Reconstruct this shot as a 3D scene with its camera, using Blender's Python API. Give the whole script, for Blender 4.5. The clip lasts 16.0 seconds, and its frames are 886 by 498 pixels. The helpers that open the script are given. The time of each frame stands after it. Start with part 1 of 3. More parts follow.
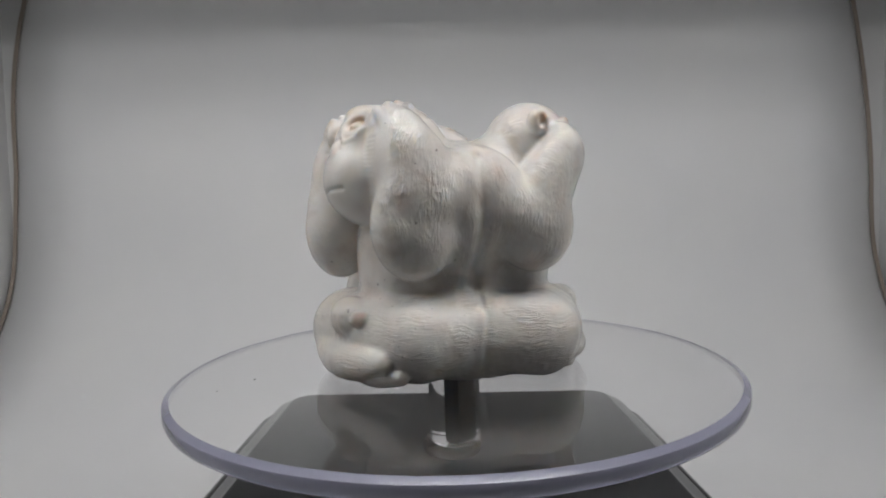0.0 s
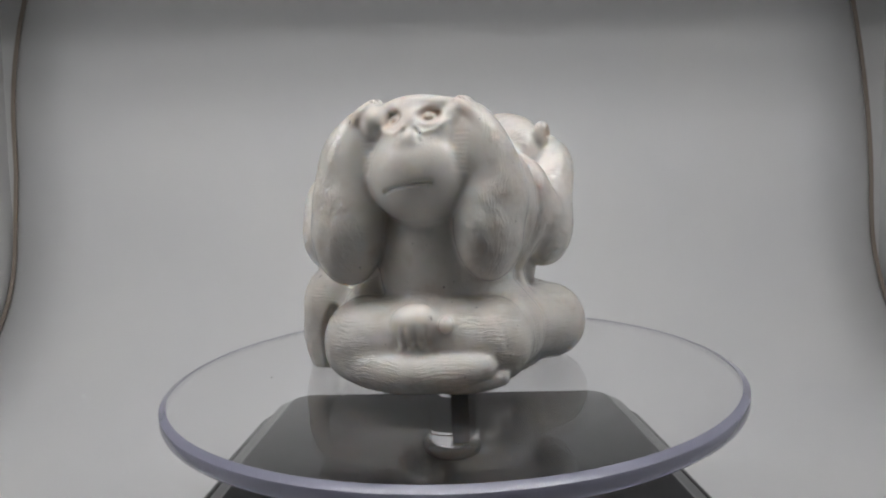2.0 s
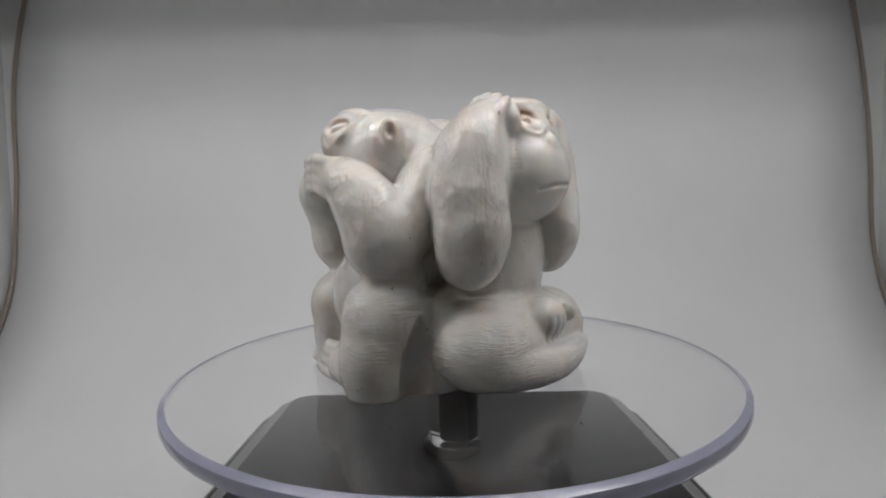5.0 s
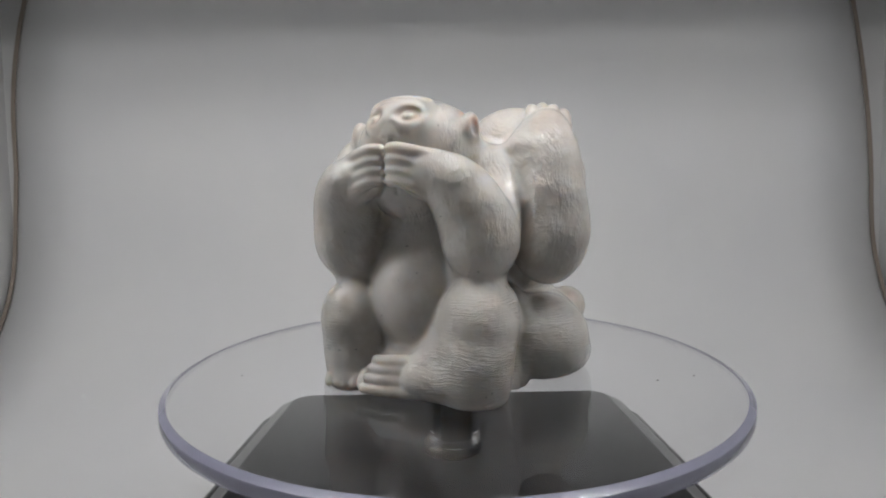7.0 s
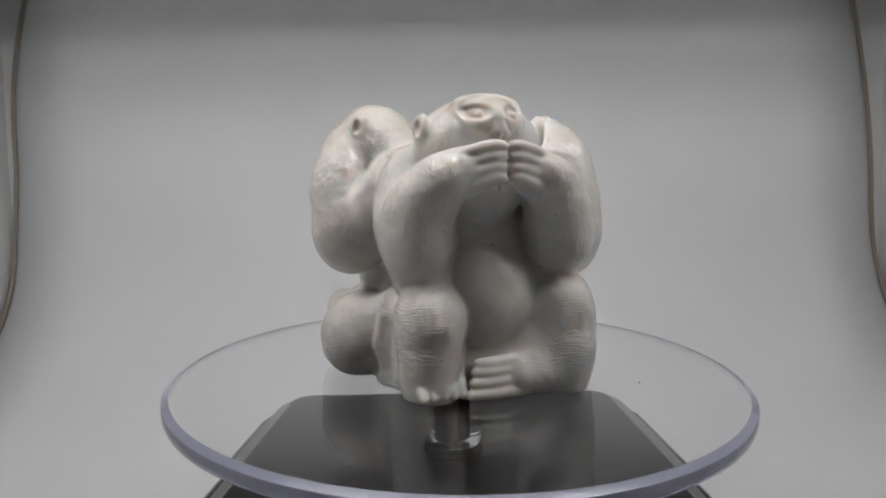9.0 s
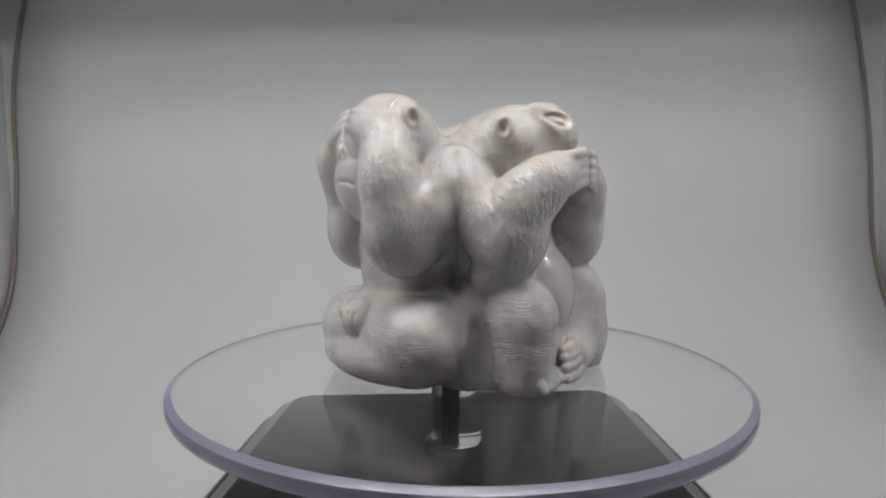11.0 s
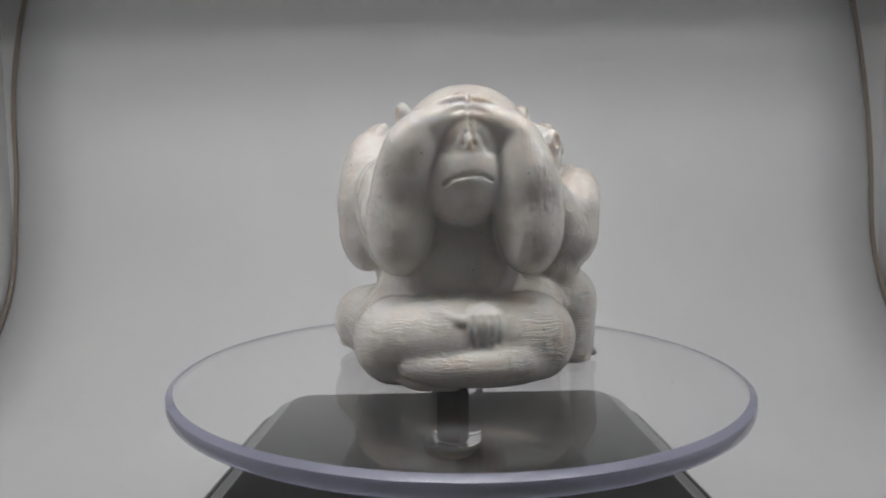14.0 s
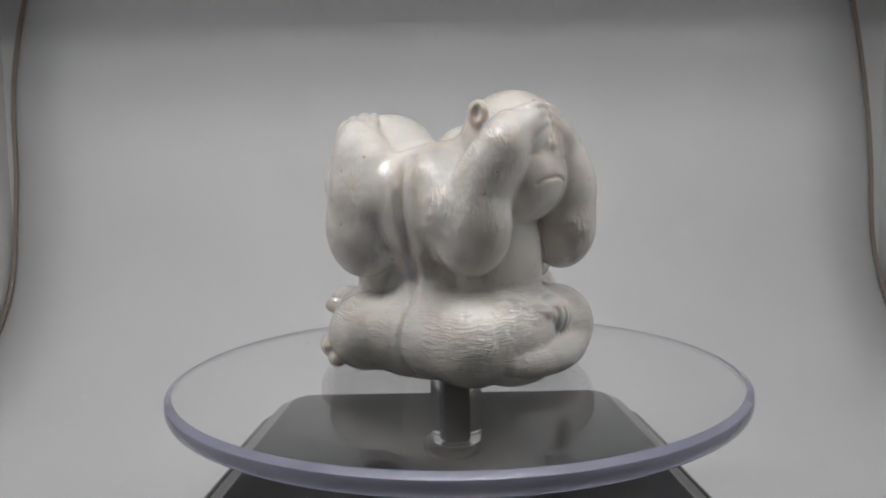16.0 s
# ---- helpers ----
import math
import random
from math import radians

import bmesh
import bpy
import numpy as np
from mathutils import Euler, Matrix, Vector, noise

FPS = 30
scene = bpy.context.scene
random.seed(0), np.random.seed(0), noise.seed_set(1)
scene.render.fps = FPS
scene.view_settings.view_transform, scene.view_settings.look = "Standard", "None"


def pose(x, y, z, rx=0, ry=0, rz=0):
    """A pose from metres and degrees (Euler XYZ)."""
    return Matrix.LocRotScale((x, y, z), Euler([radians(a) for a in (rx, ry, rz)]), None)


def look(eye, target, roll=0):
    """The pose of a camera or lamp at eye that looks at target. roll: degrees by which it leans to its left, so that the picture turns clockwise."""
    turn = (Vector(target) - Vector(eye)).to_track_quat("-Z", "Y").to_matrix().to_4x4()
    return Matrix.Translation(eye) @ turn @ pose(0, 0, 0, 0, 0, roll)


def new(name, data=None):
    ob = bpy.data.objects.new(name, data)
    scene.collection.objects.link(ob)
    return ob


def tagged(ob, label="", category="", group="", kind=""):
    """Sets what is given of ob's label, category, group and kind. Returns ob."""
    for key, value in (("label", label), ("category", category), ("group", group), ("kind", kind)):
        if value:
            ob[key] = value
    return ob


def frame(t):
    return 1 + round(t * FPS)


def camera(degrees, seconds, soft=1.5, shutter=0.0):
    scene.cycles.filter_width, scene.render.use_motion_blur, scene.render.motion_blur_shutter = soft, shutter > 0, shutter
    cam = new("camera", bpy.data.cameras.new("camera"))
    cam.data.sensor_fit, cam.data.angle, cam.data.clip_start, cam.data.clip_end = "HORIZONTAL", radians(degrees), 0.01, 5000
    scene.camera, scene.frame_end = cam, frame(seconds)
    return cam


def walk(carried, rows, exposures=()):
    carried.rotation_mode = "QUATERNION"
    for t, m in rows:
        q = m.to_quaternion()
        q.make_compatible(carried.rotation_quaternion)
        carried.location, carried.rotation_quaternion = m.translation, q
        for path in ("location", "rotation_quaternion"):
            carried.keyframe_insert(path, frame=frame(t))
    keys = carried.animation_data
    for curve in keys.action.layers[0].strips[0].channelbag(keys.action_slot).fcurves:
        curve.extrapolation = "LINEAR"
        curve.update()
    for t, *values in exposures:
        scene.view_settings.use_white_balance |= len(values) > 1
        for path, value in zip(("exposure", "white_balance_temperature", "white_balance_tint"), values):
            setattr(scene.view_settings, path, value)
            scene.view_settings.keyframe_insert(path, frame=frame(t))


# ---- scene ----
MM = 0.001
EYE = (-2.02 * MM, -110 * MM, 28.96 * MM)
TILT, ROLL = 3.045, -1.002
TURN = 19.80                      # degrees a second
LEAN_X, LEAN_Y = 0.0184, -0.0150  # slope of the clear plate on its post

cam = camera(80.36, 16.0, soft=2.0)
AIM = (EYE[0], EYE[1] + math.cos(radians(TILT)), EYE[2] - math.sin(radians(TILT)))
walk(cam, [(0.0, look(EYE, AIM, ROLL)), (16.0, look(EYE, AIM, ROLL))], [(0.0, 0.0), (16.0, 0.0)])

# ---- light ----
world = bpy.data.worlds.new("world")
scene.world = world
world.use_nodes = True
bg = world.node_tree.nodes["Background"]
bg.inputs["Color"].default_value = (0.97, 0.98, 1.0, 1)
bg.inputs["Strength"].default_value = 0.035


# ---- materials ----
def material(name, color=(0.8, 0.8, 0.8), rough=0.5, **extra):
    m = bpy.data.materials.new(name)
    m.use_nodes = True
    b = m.node_tree.nodes["Principled BSDF"]
    b.inputs["Base Color"].default_value = (*color, 1)
    b.inputs["Roughness"].default_value = rough
    for key, value in extra.items():
        b.inputs[key.replace("_", " ")].default_value = value
    return m, m.node_tree, b


def link(tree, a, out, b, inp):
    tree.links.new(a.outputs[out], b.inputs[inp])


def node(tree, kind, **values):
    n = tree.nodes.new(kind)
    for key, value in values.items():
        n.inputs[key.replace("_", " ")].default_value = value
    return n


def bump(tree, bsdf, source, out, strength, distance):
    b = node(tree, "ShaderNodeBump", Strength=strength, Distance=distance)
    link(tree, source, out, b, "Height")
    link(tree, b, "Normal", bsdf, "Normal")
    return b


def ramp(tree, source, out, stops):
    r = tree.nodes.new("ShaderNodeValToRGB")
    while len(r.color_ramp.elements) < len(stops):
        r.color_ramp.elements.new(0.5)
    for e, (p, c) in zip(r.color_ramp.elements, stops):
        e.position, e.color = p, (*c, 1)
    link(tree, source, out, r, "Fac")
    return r


def paper_material():
    m, t, b = material("white_backdrop_paper", (0.78, 0.78, 0.79), 0.6)
    co = t.nodes.new("ShaderNodeTexCoord")
    n = node(t, "ShaderNodeTexNoise", Scale=14, Detail=3)
    link(t, co, "Object", n, "Vector")
    r = ramp(t, n, "Fac", [(0.3, (0.765, 0.77, 0.785)), (0.7, (0.80, 0.80, 0.80))])
    link(t, r, "Color", b, "Base Color")
    f = node(t, "ShaderNodeTexNoise", Scale=900, Detail=2)
    link(t, co, "Object", f, "Vector")
    bump(t, b, f, "Fac", 0.05, 0.0002)
    return m


def resin_material():
    """Cast ivory resin: combed fur where the shape is furred, faint grey stains and dark pits."""
    m, t, b = material("ivory_resin", (0.64, 0.61, 0.57), 0.38, Subsurface_Weight=0.5, Subsurface_Scale=0.0024, Subsurface_Radius=(1.0, 0.75, 0.55), Coat_Weight=0.9, Coat_Roughness=0.07)
    co = t.nodes.new("ShaderNodeTexCoord")
    mm = t.nodes.new("ShaderNodeVectorMath")
    mm.operation = "SCALE"
    mm.inputs["Scale"].default_value = 1000
    link(t, co, "Object", mm, 0)
    wob = node(t, "ShaderNodeTexNoise", Scale=0.16, Detail=2)
    link(t, mm, 0, wob, "Vector")
    shift = t.nodes.new("ShaderNodeVectorMath")
    shift.operation = "MULTIPLY_ADD"
    shift.inputs[1].default_value = (2.4, 2.4, 2.4)
    link(t, wob, "Color", shift, 0)
    link(t, mm, 0, shift, 2)
    sep = t.nodes.new("ShaderNodeSeparateXYZ")
    link(t, shift, 0, sep, 0)

    def math_node(op, a, b=None):
        n = t.nodes.new("ShaderNodeMath")
        n.operation = op
        for i, q in enumerate((a, b)):
            if q is None:
                continue
            if isinstance(q, (int, float)):
                n.inputs[i].default_value = q
            else:
                t.links.new(q, n.inputs[i])
        return n.outputs[0]

    around = math_node("MULTIPLY", math_node("ARCTAN2", sep.outputs[1], sep.outputs[0]), 22.0)
    height = sep.outputs[2]

    def strokes(across, along):
        v = t.nodes.new("ShaderNodeCombineXYZ")
        t.links.new(math_node("MULTIPLY", around, across), v.inputs[0])
        t.links.new(math_node("MULTIPLY", height, along), v.inputs[1])
        n = node(t, "ShaderNodeTexNoise", Scale=1.0, Detail=3, Roughness=0.6)
        link(t, v, 0, n, "Vector")
        return n.outputs["Fac"]

    level = math_node("MULTIPLY", math_node("SUBTRACT", sep.outputs[2], 17.5), 0.4)
    clamp = t.nodes.new("ShaderNodeClamp")
    t.links.new(level, clamp.inputs[0])
    mix = t.nodes.new("ShaderNodeMix")
    t.links.new(clamp.outputs[0], mix.inputs[0])
    t.links.new(strokes(0.4, 3.2), mix.inputs[2])
    t.links.new(strokes(2.1, 0.6), mix.inputs[3])
    fur = t.nodes.new("ShaderNodeAttribute")
    fur.attribute_name = "fur"
    patch = node(t, "ShaderNodeTexNoise", Scale=0.22, Detail=2)
    link(t, mm, 0, patch, "Vector")
    worn = t.nodes.new("ShaderNodeMapRange")
    worn.inputs["From Min"].default_value, worn.inputs["From Max"].default_value = 0.38, 0.62
    worn.inputs["To Min"].default_value = 0.15
    t.links.new(patch.outputs["Fac"], worn.inputs["Value"])
    combed = math_node("MULTIPLY", math_node("MULTIPLY", mix.outputs[0], fur.outputs["Fac"]), worn.outputs["Result"])
    grain = node(t, "ShaderNodeTexNoise", Scale=2.2, Detail=3)
    link(t, mm, 0, grain, "Vector")
    total = math_node("ADD", combed, math_node("MULTIPLY", grain.outputs["Fac"], 0.05))
    bp = node(t, "ShaderNodeBump", Strength=0.7, Distance=0.0006)
    t.links.new(total, bp.inputs["Height"])
    link(t, bp, "Normal", b, "Normal")
    link(t, bp, "Normal", b, "Coat Normal")
    # broad warm and grey stains
    n1 = node(t, "ShaderNodeTexNoise", Scale=0.085, Detail=4, Roughness=0.6)
    link(t, mm, 0, n1, "Vector")
    tone = ramp(t, n1, "Fac", [(0.30, (0.53, 0.505, 0.477)), (0.48, (0.63, 0.60, 0.563)), (0.7, (0.67, 0.645, 0.607))])
    n2 = node(t, "ShaderNodeTexNoise", Scale=0.75, Detail=2, Roughness=0.5)
    link(t, mm, 0, n2, "Vector")
    pits = ramp(t, n2, "Fac", [(0.235, (0.45, 0.44, 0.43)), (0.275, (1, 1, 1))])
    n3 = node(t, "ShaderNodeTexNoise", Scale=0.13, Detail=3, Roughness=0.55)
    off = t.nodes.new("ShaderNodeVectorMath")
    off.inputs[1].default_value = (37, 11, 5)
    link(t, mm, 0, off, 0)
    link(t, off, 0, n3, "Vector")
    blotch = ramp(t, n3, "Fac", [(0.54, (1, 1, 1)), (0.68, (0.86, 0.82, 0.80))])
    warm = t.nodes.new("ShaderNodeMix")
    warm.data_type, warm.blend_type = "RGBA", "MULTIPLY"
    warm.inputs[0].default_value = 1.0
    t.links.new(tone.outputs["Color"], warm.inputs[6])
    t.links.new(blotch.outputs["Color"], warm.inputs[7])
    mul = t.nodes.new("ShaderNodeMix")
    mul.data_type, mul.blend_type = "RGBA", "MULTIPLY"
    mul.inputs[0].default_value = 1.0
    t.links.new(warm.outputs[2], mul.inputs[6])
    t.links.new(pits.outputs["Color"], mul.inputs[7])
    # tanner colour in the eye sockets and ears
    tan = t.nodes.new("ShaderNodeAttribute")
    tan.attribute_name = "recess_tint"
    tinted = t.nodes.new("ShaderNodeMix")
    tinted.data_type, tinted.blend_type = "RGBA", "MIX"
    t.links.new(math_node("MULTIPLY", tan.outputs["Fac"], 0.75), tinted.inputs[0])
    t.links.new(mul.outputs[2], tinted.inputs[6])
    tinted.inputs[7].default_value = (0.56, 0.44, 0.355, 1)
    t.links.new(tinted.outputs[2], b.inputs["Base Color"])
    return m


PAPER = paper_material()
RESIN = resin_material()
GLASS, _, _ = material("clear_acrylic", (0.985, 0.985, 0.995), 0.01, Transmission_Weight=1.0, IOR=1.49)
TAN, _, _ = material("dark_tan_strip", (0.28, 0.235, 0.20), 0.7)
LED, _, _ = material("lit_diode", (0.9, 0.9, 0.85), 0.4, Emission_Color=(1.0, 0.99, 0.985, 1), Emission_Strength=128)
# black bevel coloured greyer, in place of the white box reflected in it
BEVEL, _, _ = material("bevel_painted_reflection", (0.07, 0.07, 0.075), 0.28, Specular_IOR_Level=0.9)
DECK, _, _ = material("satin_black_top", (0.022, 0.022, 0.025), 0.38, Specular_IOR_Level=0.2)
RIM, _, _ = material("frosted_bluish_acrylic_edge", (0.60, 0.60, 0.80), 0.22, Transmission_Weight=0.6, IOR=1.49, Coat_Weight=0.2, Coat_Roughness=0.01)
BLACK, _, _ = material("glossy_black_plastic", (0.010, 0.010, 0.011), 0.16, Specular_IOR_Level=0.2)
SIDE, _, _ = material("grey_box_wall", (0.60, 0.60, 0.60), 0.55)


# ---- building helpers ----
def mesh_of(name, bm, mat, smooth=False):
    me = bpy.data.meshes.new(name)
    bm.to_mesh(me)
    bm.free()
    me.materials.append(mat)
    if smooth:
        for p in me.polygons:
            p.use_smooth = True
    return me


def part(name, bm, mat, parent, label="", smooth=False):
    ob = new(name, mesh_of(name, bm, mat, smooth))
    ob.parent = parent
    if label:
        tagged(ob, label)
    return ob


def box(bm, x0, y0, z0, x1, y1, z1):
    got = bmesh.ops.create_cube(bm, size=1)
    for v in got["verts"]:
        v.co = Vector((x0 + (v.co.x + 0.5) * (x1 - x0), y0 + (v.co.y + 0.5) * (y1 - y0), z0 + (v.co.z + 0.5) * (z1 - z0)))
    return got["verts"]


def lathe(profile, steps=128):
    """A closed solid from (radius, height) pairs, both ends on the axis."""
    bm = bmesh.new()
    rings = []
    for r, z in profile:
        if r < 1e-9:
            rings.append([bm.verts.new((0, 0, z))])
        else:
            rings.append([bm.verts.new((r * math.cos(2 * math.pi * i / steps), r * math.sin(2 * math.pi * i / steps), z)) for i in range(steps)])
    for a, b in zip(rings, rings[1:]):
        for i in range(steps):
            j = (i + 1) % steps
            if len(a) == 1:
                bm.faces.new((a[0], b[j], b[i]))
            elif len(b) == 1:
                bm.faces.new((a[i], a[j], b[0]))
            else:
                bm.faces.new((a[i], a[j], b[j], b[i]))
    bmesh.ops.recalc_face_normals(bm, faces=bm.faces)
    return bm


# ---- photo box ----
BACK, CURVE, FLOOR, TOP = 177.0, 96.0, -71.0, 163.0


def paper_edges(z):
    """Where the paper's two side edges run at a height, in millimetres."""
    left = -231 + 10 * max(0.0, (z - 80) / 70) ** 2 - 3 * min(1.0, max(0.0, (60 - z) / 40))
    return left, 229.8 - 12.5 * max(0.0, (z - 40) / 103) ** 1.7 + 2 * min(1.0, max(0.0, (40 - z) / 40))


def sweep():
    """White paper hung at the back and curving forward over the floor."""
    path = [(BACK, TOP - 2)]
    for i in range(12):
        path.append((BACK, TOP - 2 - (TOP - 2 - (FLOOR + CURVE)) * (i + 1) / 12))
    for i in range(1, 25):
        a = radians(90 * i / 24)
        path.append((BACK - CURVE + CURVE * math.cos(a), FLOOR + CURVE - CURVE * math.sin(a)))
    for i in range(1, 10):
        path.append((BACK - CURVE - 30 * i, FLOOR))
    bm = bmesh.new()
    rows = []
    for y, z in path:
        left, right = paper_edges(z)
        rows.append([bm.verts.new(((left + (right - left) * k / 12) * MM, y * MM, z * MM)) for k in range(13)])
    for a, b in zip(rows, rows[1:]):
        for k in range(12):
            bm.faces.new((a[k], a[k + 1], b[k + 1], b[k]))
    bmesh.ops.recalc_face_normals(bm, faces=bm.faces)
    bmesh.ops.solidify(bm, geom=bm.faces, thickness=0.4 * MM)
    ob = new("backdrop", mesh_of("backdrop", bm, PAPER, True))
    # a narrow dark tan strip just outside each side of the paper
    for side in (0, 1):
        bm = bmesh.new()
        last = None
        for y, z in path:
            x = paper_edges(z)[side]
            w = -3.0 if side == 0 else 3.0
            now = [bm.verts.new(((x + a * w) * MM, (y - 0.6) * MM, (z + 0.3) * MM)) for a in (0.1, 0.75)]
            if last:
                bm.faces.new((last[0], last[1], now[1], now[0]))
            last = now
        bmesh.ops.recalc_face_normals(bm, faces=bm.faces)
        bmesh.ops.solidify(bm, geom=bm.faces, thickness=0.8 * MM)
        part("edge", bm, TAN, ob, "dark tan strip along the side of the paper")
    return tagged(ob, "seamless white paper sweep curving from wall to floor", "backdrop", kind="structure")


def box_wall(name, label, *size):
    bm = bmesh.new()
    box(bm, *[c * MM for c in size])
    return tagged(new(name, mesh_of(name, bm, SIDE)), label, "wall", kind="structure")


sweep()
box_wall("wall_west", "pale grey side panel of the photo box", -242, -170, FLOOR - 3, -238, 182, TOP)
box_wall("wall_east", "pale grey side panel of the photo box", 238, -170, FLOOR - 3, 242, 182, TOP)
box_wall("wall_north", "pale grey rear panel of the photo box", -238, 178.4, FLOOR - 3, 238, 182, TOP)
box_wall("floor", "pale grey bottom panel of the photo box", -242, -170, FLOOR - 7, 242, 182, FLOOR - 3)
box_wall("ceiling", "pale grey top panel of the photo box", -242, -170, TOP, 242, 182, TOP + 4)


def light_bar():
    """Bar with two staggered rows of light-emitting diodes under the top panel."""
    bar = tagged(new("light_bar"), "slim white light bar with two rows of small lit diodes", "lamp")
    bar.location = (-0.018, -46 * MM, TOP * MM)
    bm = bmesh.new()
    box(bm, -0.218, -0.014, -0.004, 0.237, 0.014, -0.0005)
    bmesh.ops.bevel(bm, geom=bm.edges, offset=0.0006, segments=1, affect="EDGES")
    part("housing", bm, SIDE, bar)
    # unseen lip, added to cut the light on the upper backdrop
    bm = bmesh.new()
    box(bm, -0.218, 0.0142, -0.0071, 0.237, 0.0154, -0.0005)
    part("lip", bm, SIDE, bar, "unseen rear flange, added to shade the upper backdrop")
    bm = bmesh.new()
    box(bm, -0.0012, -0.0012, -0.0011, 0.0012, 0.0012, 0)
    me = mesh_of("diode", bm, LED)
    for row in (-1, 1):
        for i in range(56):
            d = new("diode", me)
            d.parent = bar
            d.location = ((i - 27.5) * 0.0076 + row * 0.0021, row * 0.006, -0.0041)


light_bar()


# ---- turntable ----
BASE_TOP, HALF = -21.4, 47.0


def rounded_block(half_x, half_y, z0, z1, corner, edge, cy=0.0):
    """A block with rounded corners and a rolled top edge, in millimetres."""
    bm = bmesh.new()
    rings = []
    levels = [(0.0, z0), (0.0, z1 - 2.2), (0.12, z1 - 1.9), (0.4, z1 - 1.7), (edge - 0.9, z1 - 0.55), (edge - 0.3, z1 - 0.2), (edge, z1 - 0.05), (edge + 0.6, z1)]
    for inset, z in levels:
        ring = []
        r = max(corner - inset, 0.5)
        for q, (sx, sy) in enumerate(((1, 1), (-1, 1), (-1, -1), (1, -1))):
            for k in range(9):
                a = radians(90 * q + 90 * k / 8)
                ring.append(bm.verts.new(((sx * (half_x - inset - r) + r * math.cos(a)) * MM, (cy + sy * (half_y - inset - r) + r * math.sin(a)) * MM, z * MM)))
        rings.append(ring)
    n = len(rings[0])
    for a, b in zip(rings, rings[1:]):
        for i in range(n):
            bm.faces.new((a[i], a[(i + 1) % n], b[(i + 1) % n], b[i]))
    bm.faces.new(rings[-1])
    bm.faces.new(rings[0][::-1])
    bmesh.ops.recalc_face_normals(bm, faces=bm.faces)
    return bm


turntable = tagged(new("turntable"), "black square motor base carrying a clear round acrylic plate", "turntable")
turntable.location = (-0.0007, 0, FLOOR * MM)
UP = Matrix.Translation((0, 0, -FLOOR * MM))
CENTRE = Matrix.Translation((0.0007, 0, -FLOOR * MM))


def table_part(name, bm, mat, label, smooth=True):
    bm.transform(UP)
    return part(name, bm, mat, turntable, label, smooth)


base = table_part("base", rounded_block(HALF, 47.2, FLOOR, BASE_TOP, 9, 4.0, -8.0), BLACK, "glossy black plastic base, bevel coloured greyer for its reflection", False)
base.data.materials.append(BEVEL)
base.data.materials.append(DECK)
# sloped faces get the painted reflection, level ones the top
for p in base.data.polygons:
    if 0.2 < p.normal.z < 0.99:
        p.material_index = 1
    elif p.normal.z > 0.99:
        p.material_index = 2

table_part("flange", rounded_block(51.2, 45.0, FLOOR, -26.2, 7, 0.9, -8.0), BLACK, "wider black lower body of the base", False)
table_part("collar", lathe([(0, (BASE_TOP - 0.5) * MM), (6.2 * MM, (BASE_TOP - 0.5) * MM), (6.2 * MM, -20.0 * MM), (5.9 * MM, -19.6 * MM), (0, -19.6 * MM)], 48), BLACK, "round black collar that holds the post")


def plate_mesh():
    # the upper edge is eased by a faintly rounded chamfer
    arris, r, z = [], 54.95, -0.55
    for i in range(7):
        a = radians(59.3 + 1.3 * i)
        arris.append((r * MM, z * MM))
        r, z = r - 0.2 * math.sin(a), z + 0.2 * math.cos(a)
    arris[-1] = (arris[-1][0], 0)
    me = mesh_of("plate", lathe([(0, -3.0 * MM), (54.2 * MM, -3.0 * MM), (54.8 * MM, -2.6 * MM), (55 * MM, -2.0 * MM), (55 * MM, -0.62 * MM), *arris, (0, 0)], 256), GLASS)
    me.materials.append(RIM)
    for p in me.polygons:
        c = p.center
        if math.hypot(c.x, c.y) > 53.7 * MM:
            p.material_index, p.use_smooth = 1, True
    for e in me.edges:
        a, b = (me.vertices[i].co for i in e.vertices)
        if abs(a.z - b.z) < 1e-7 and (a.z < -2.9 * MM or a.z > -1e-6 or abs(a.z + 0.55 * MM) < 1e-7):
            e.use_edge_sharp = True
    return me


plate = new("plate", plate_mesh())
plate.parent = turntable
tagged(plate, "clear round acrylic plate with a bluish rim")
post = new("post", mesh_of("post", lathe([(0, -16.4 * MM), (5.15 * MM, -16.4 * MM), (5.45 * MM, -16.0 * MM), (5.45 * MM, -0.2 * MM), (5.25 * MM, 0), (0, 0)], 48), GLASS))
post.parent = turntable
tagged(post, "clear acrylic post")


def specks():
    for x, y, r in SPECKS:
        bm = bmesh.new()
        bmesh.ops.create_icosphere(bm, subdivisions=1, radius=r * MM)
        bmesh.ops.scale(bm, vec=(1.3, 1, 0.4), verts=bm.verts)
        bmesh.ops.translate(bm, vec=(x * MM, y * MM, 0.05 * MM), verts=bm.verts)
        part("dust_speck", bm, BLACK, plate, "tiny dark speck")


def shaft():
    bm = bmesh.new()
    box(bm, -2.0 * MM, -0.4 * MM, -16.2 * MM, 2.4 * MM, 2.6 * MM, -1.0 * MM)
    bmesh.ops.bevel(bm, geom=bm.edges, offset=0.3 * MM, segments=2, affect="EDGES")
    return part("shaft", bm, BLACK, post, "dark drive shaft inside the post")


shaft()
SPECKS = ((33.5, -21.6, 0.2), (9.4, -35.2, 0.2), (-42.0, -3.0, 0.15), (41.5, -20.5, 0.15))
specks()


# ---- figurine ----
FACING = {"ears": -147.3, "mouth": 108.4, "eyes": -1.7}
STEP = 0.27


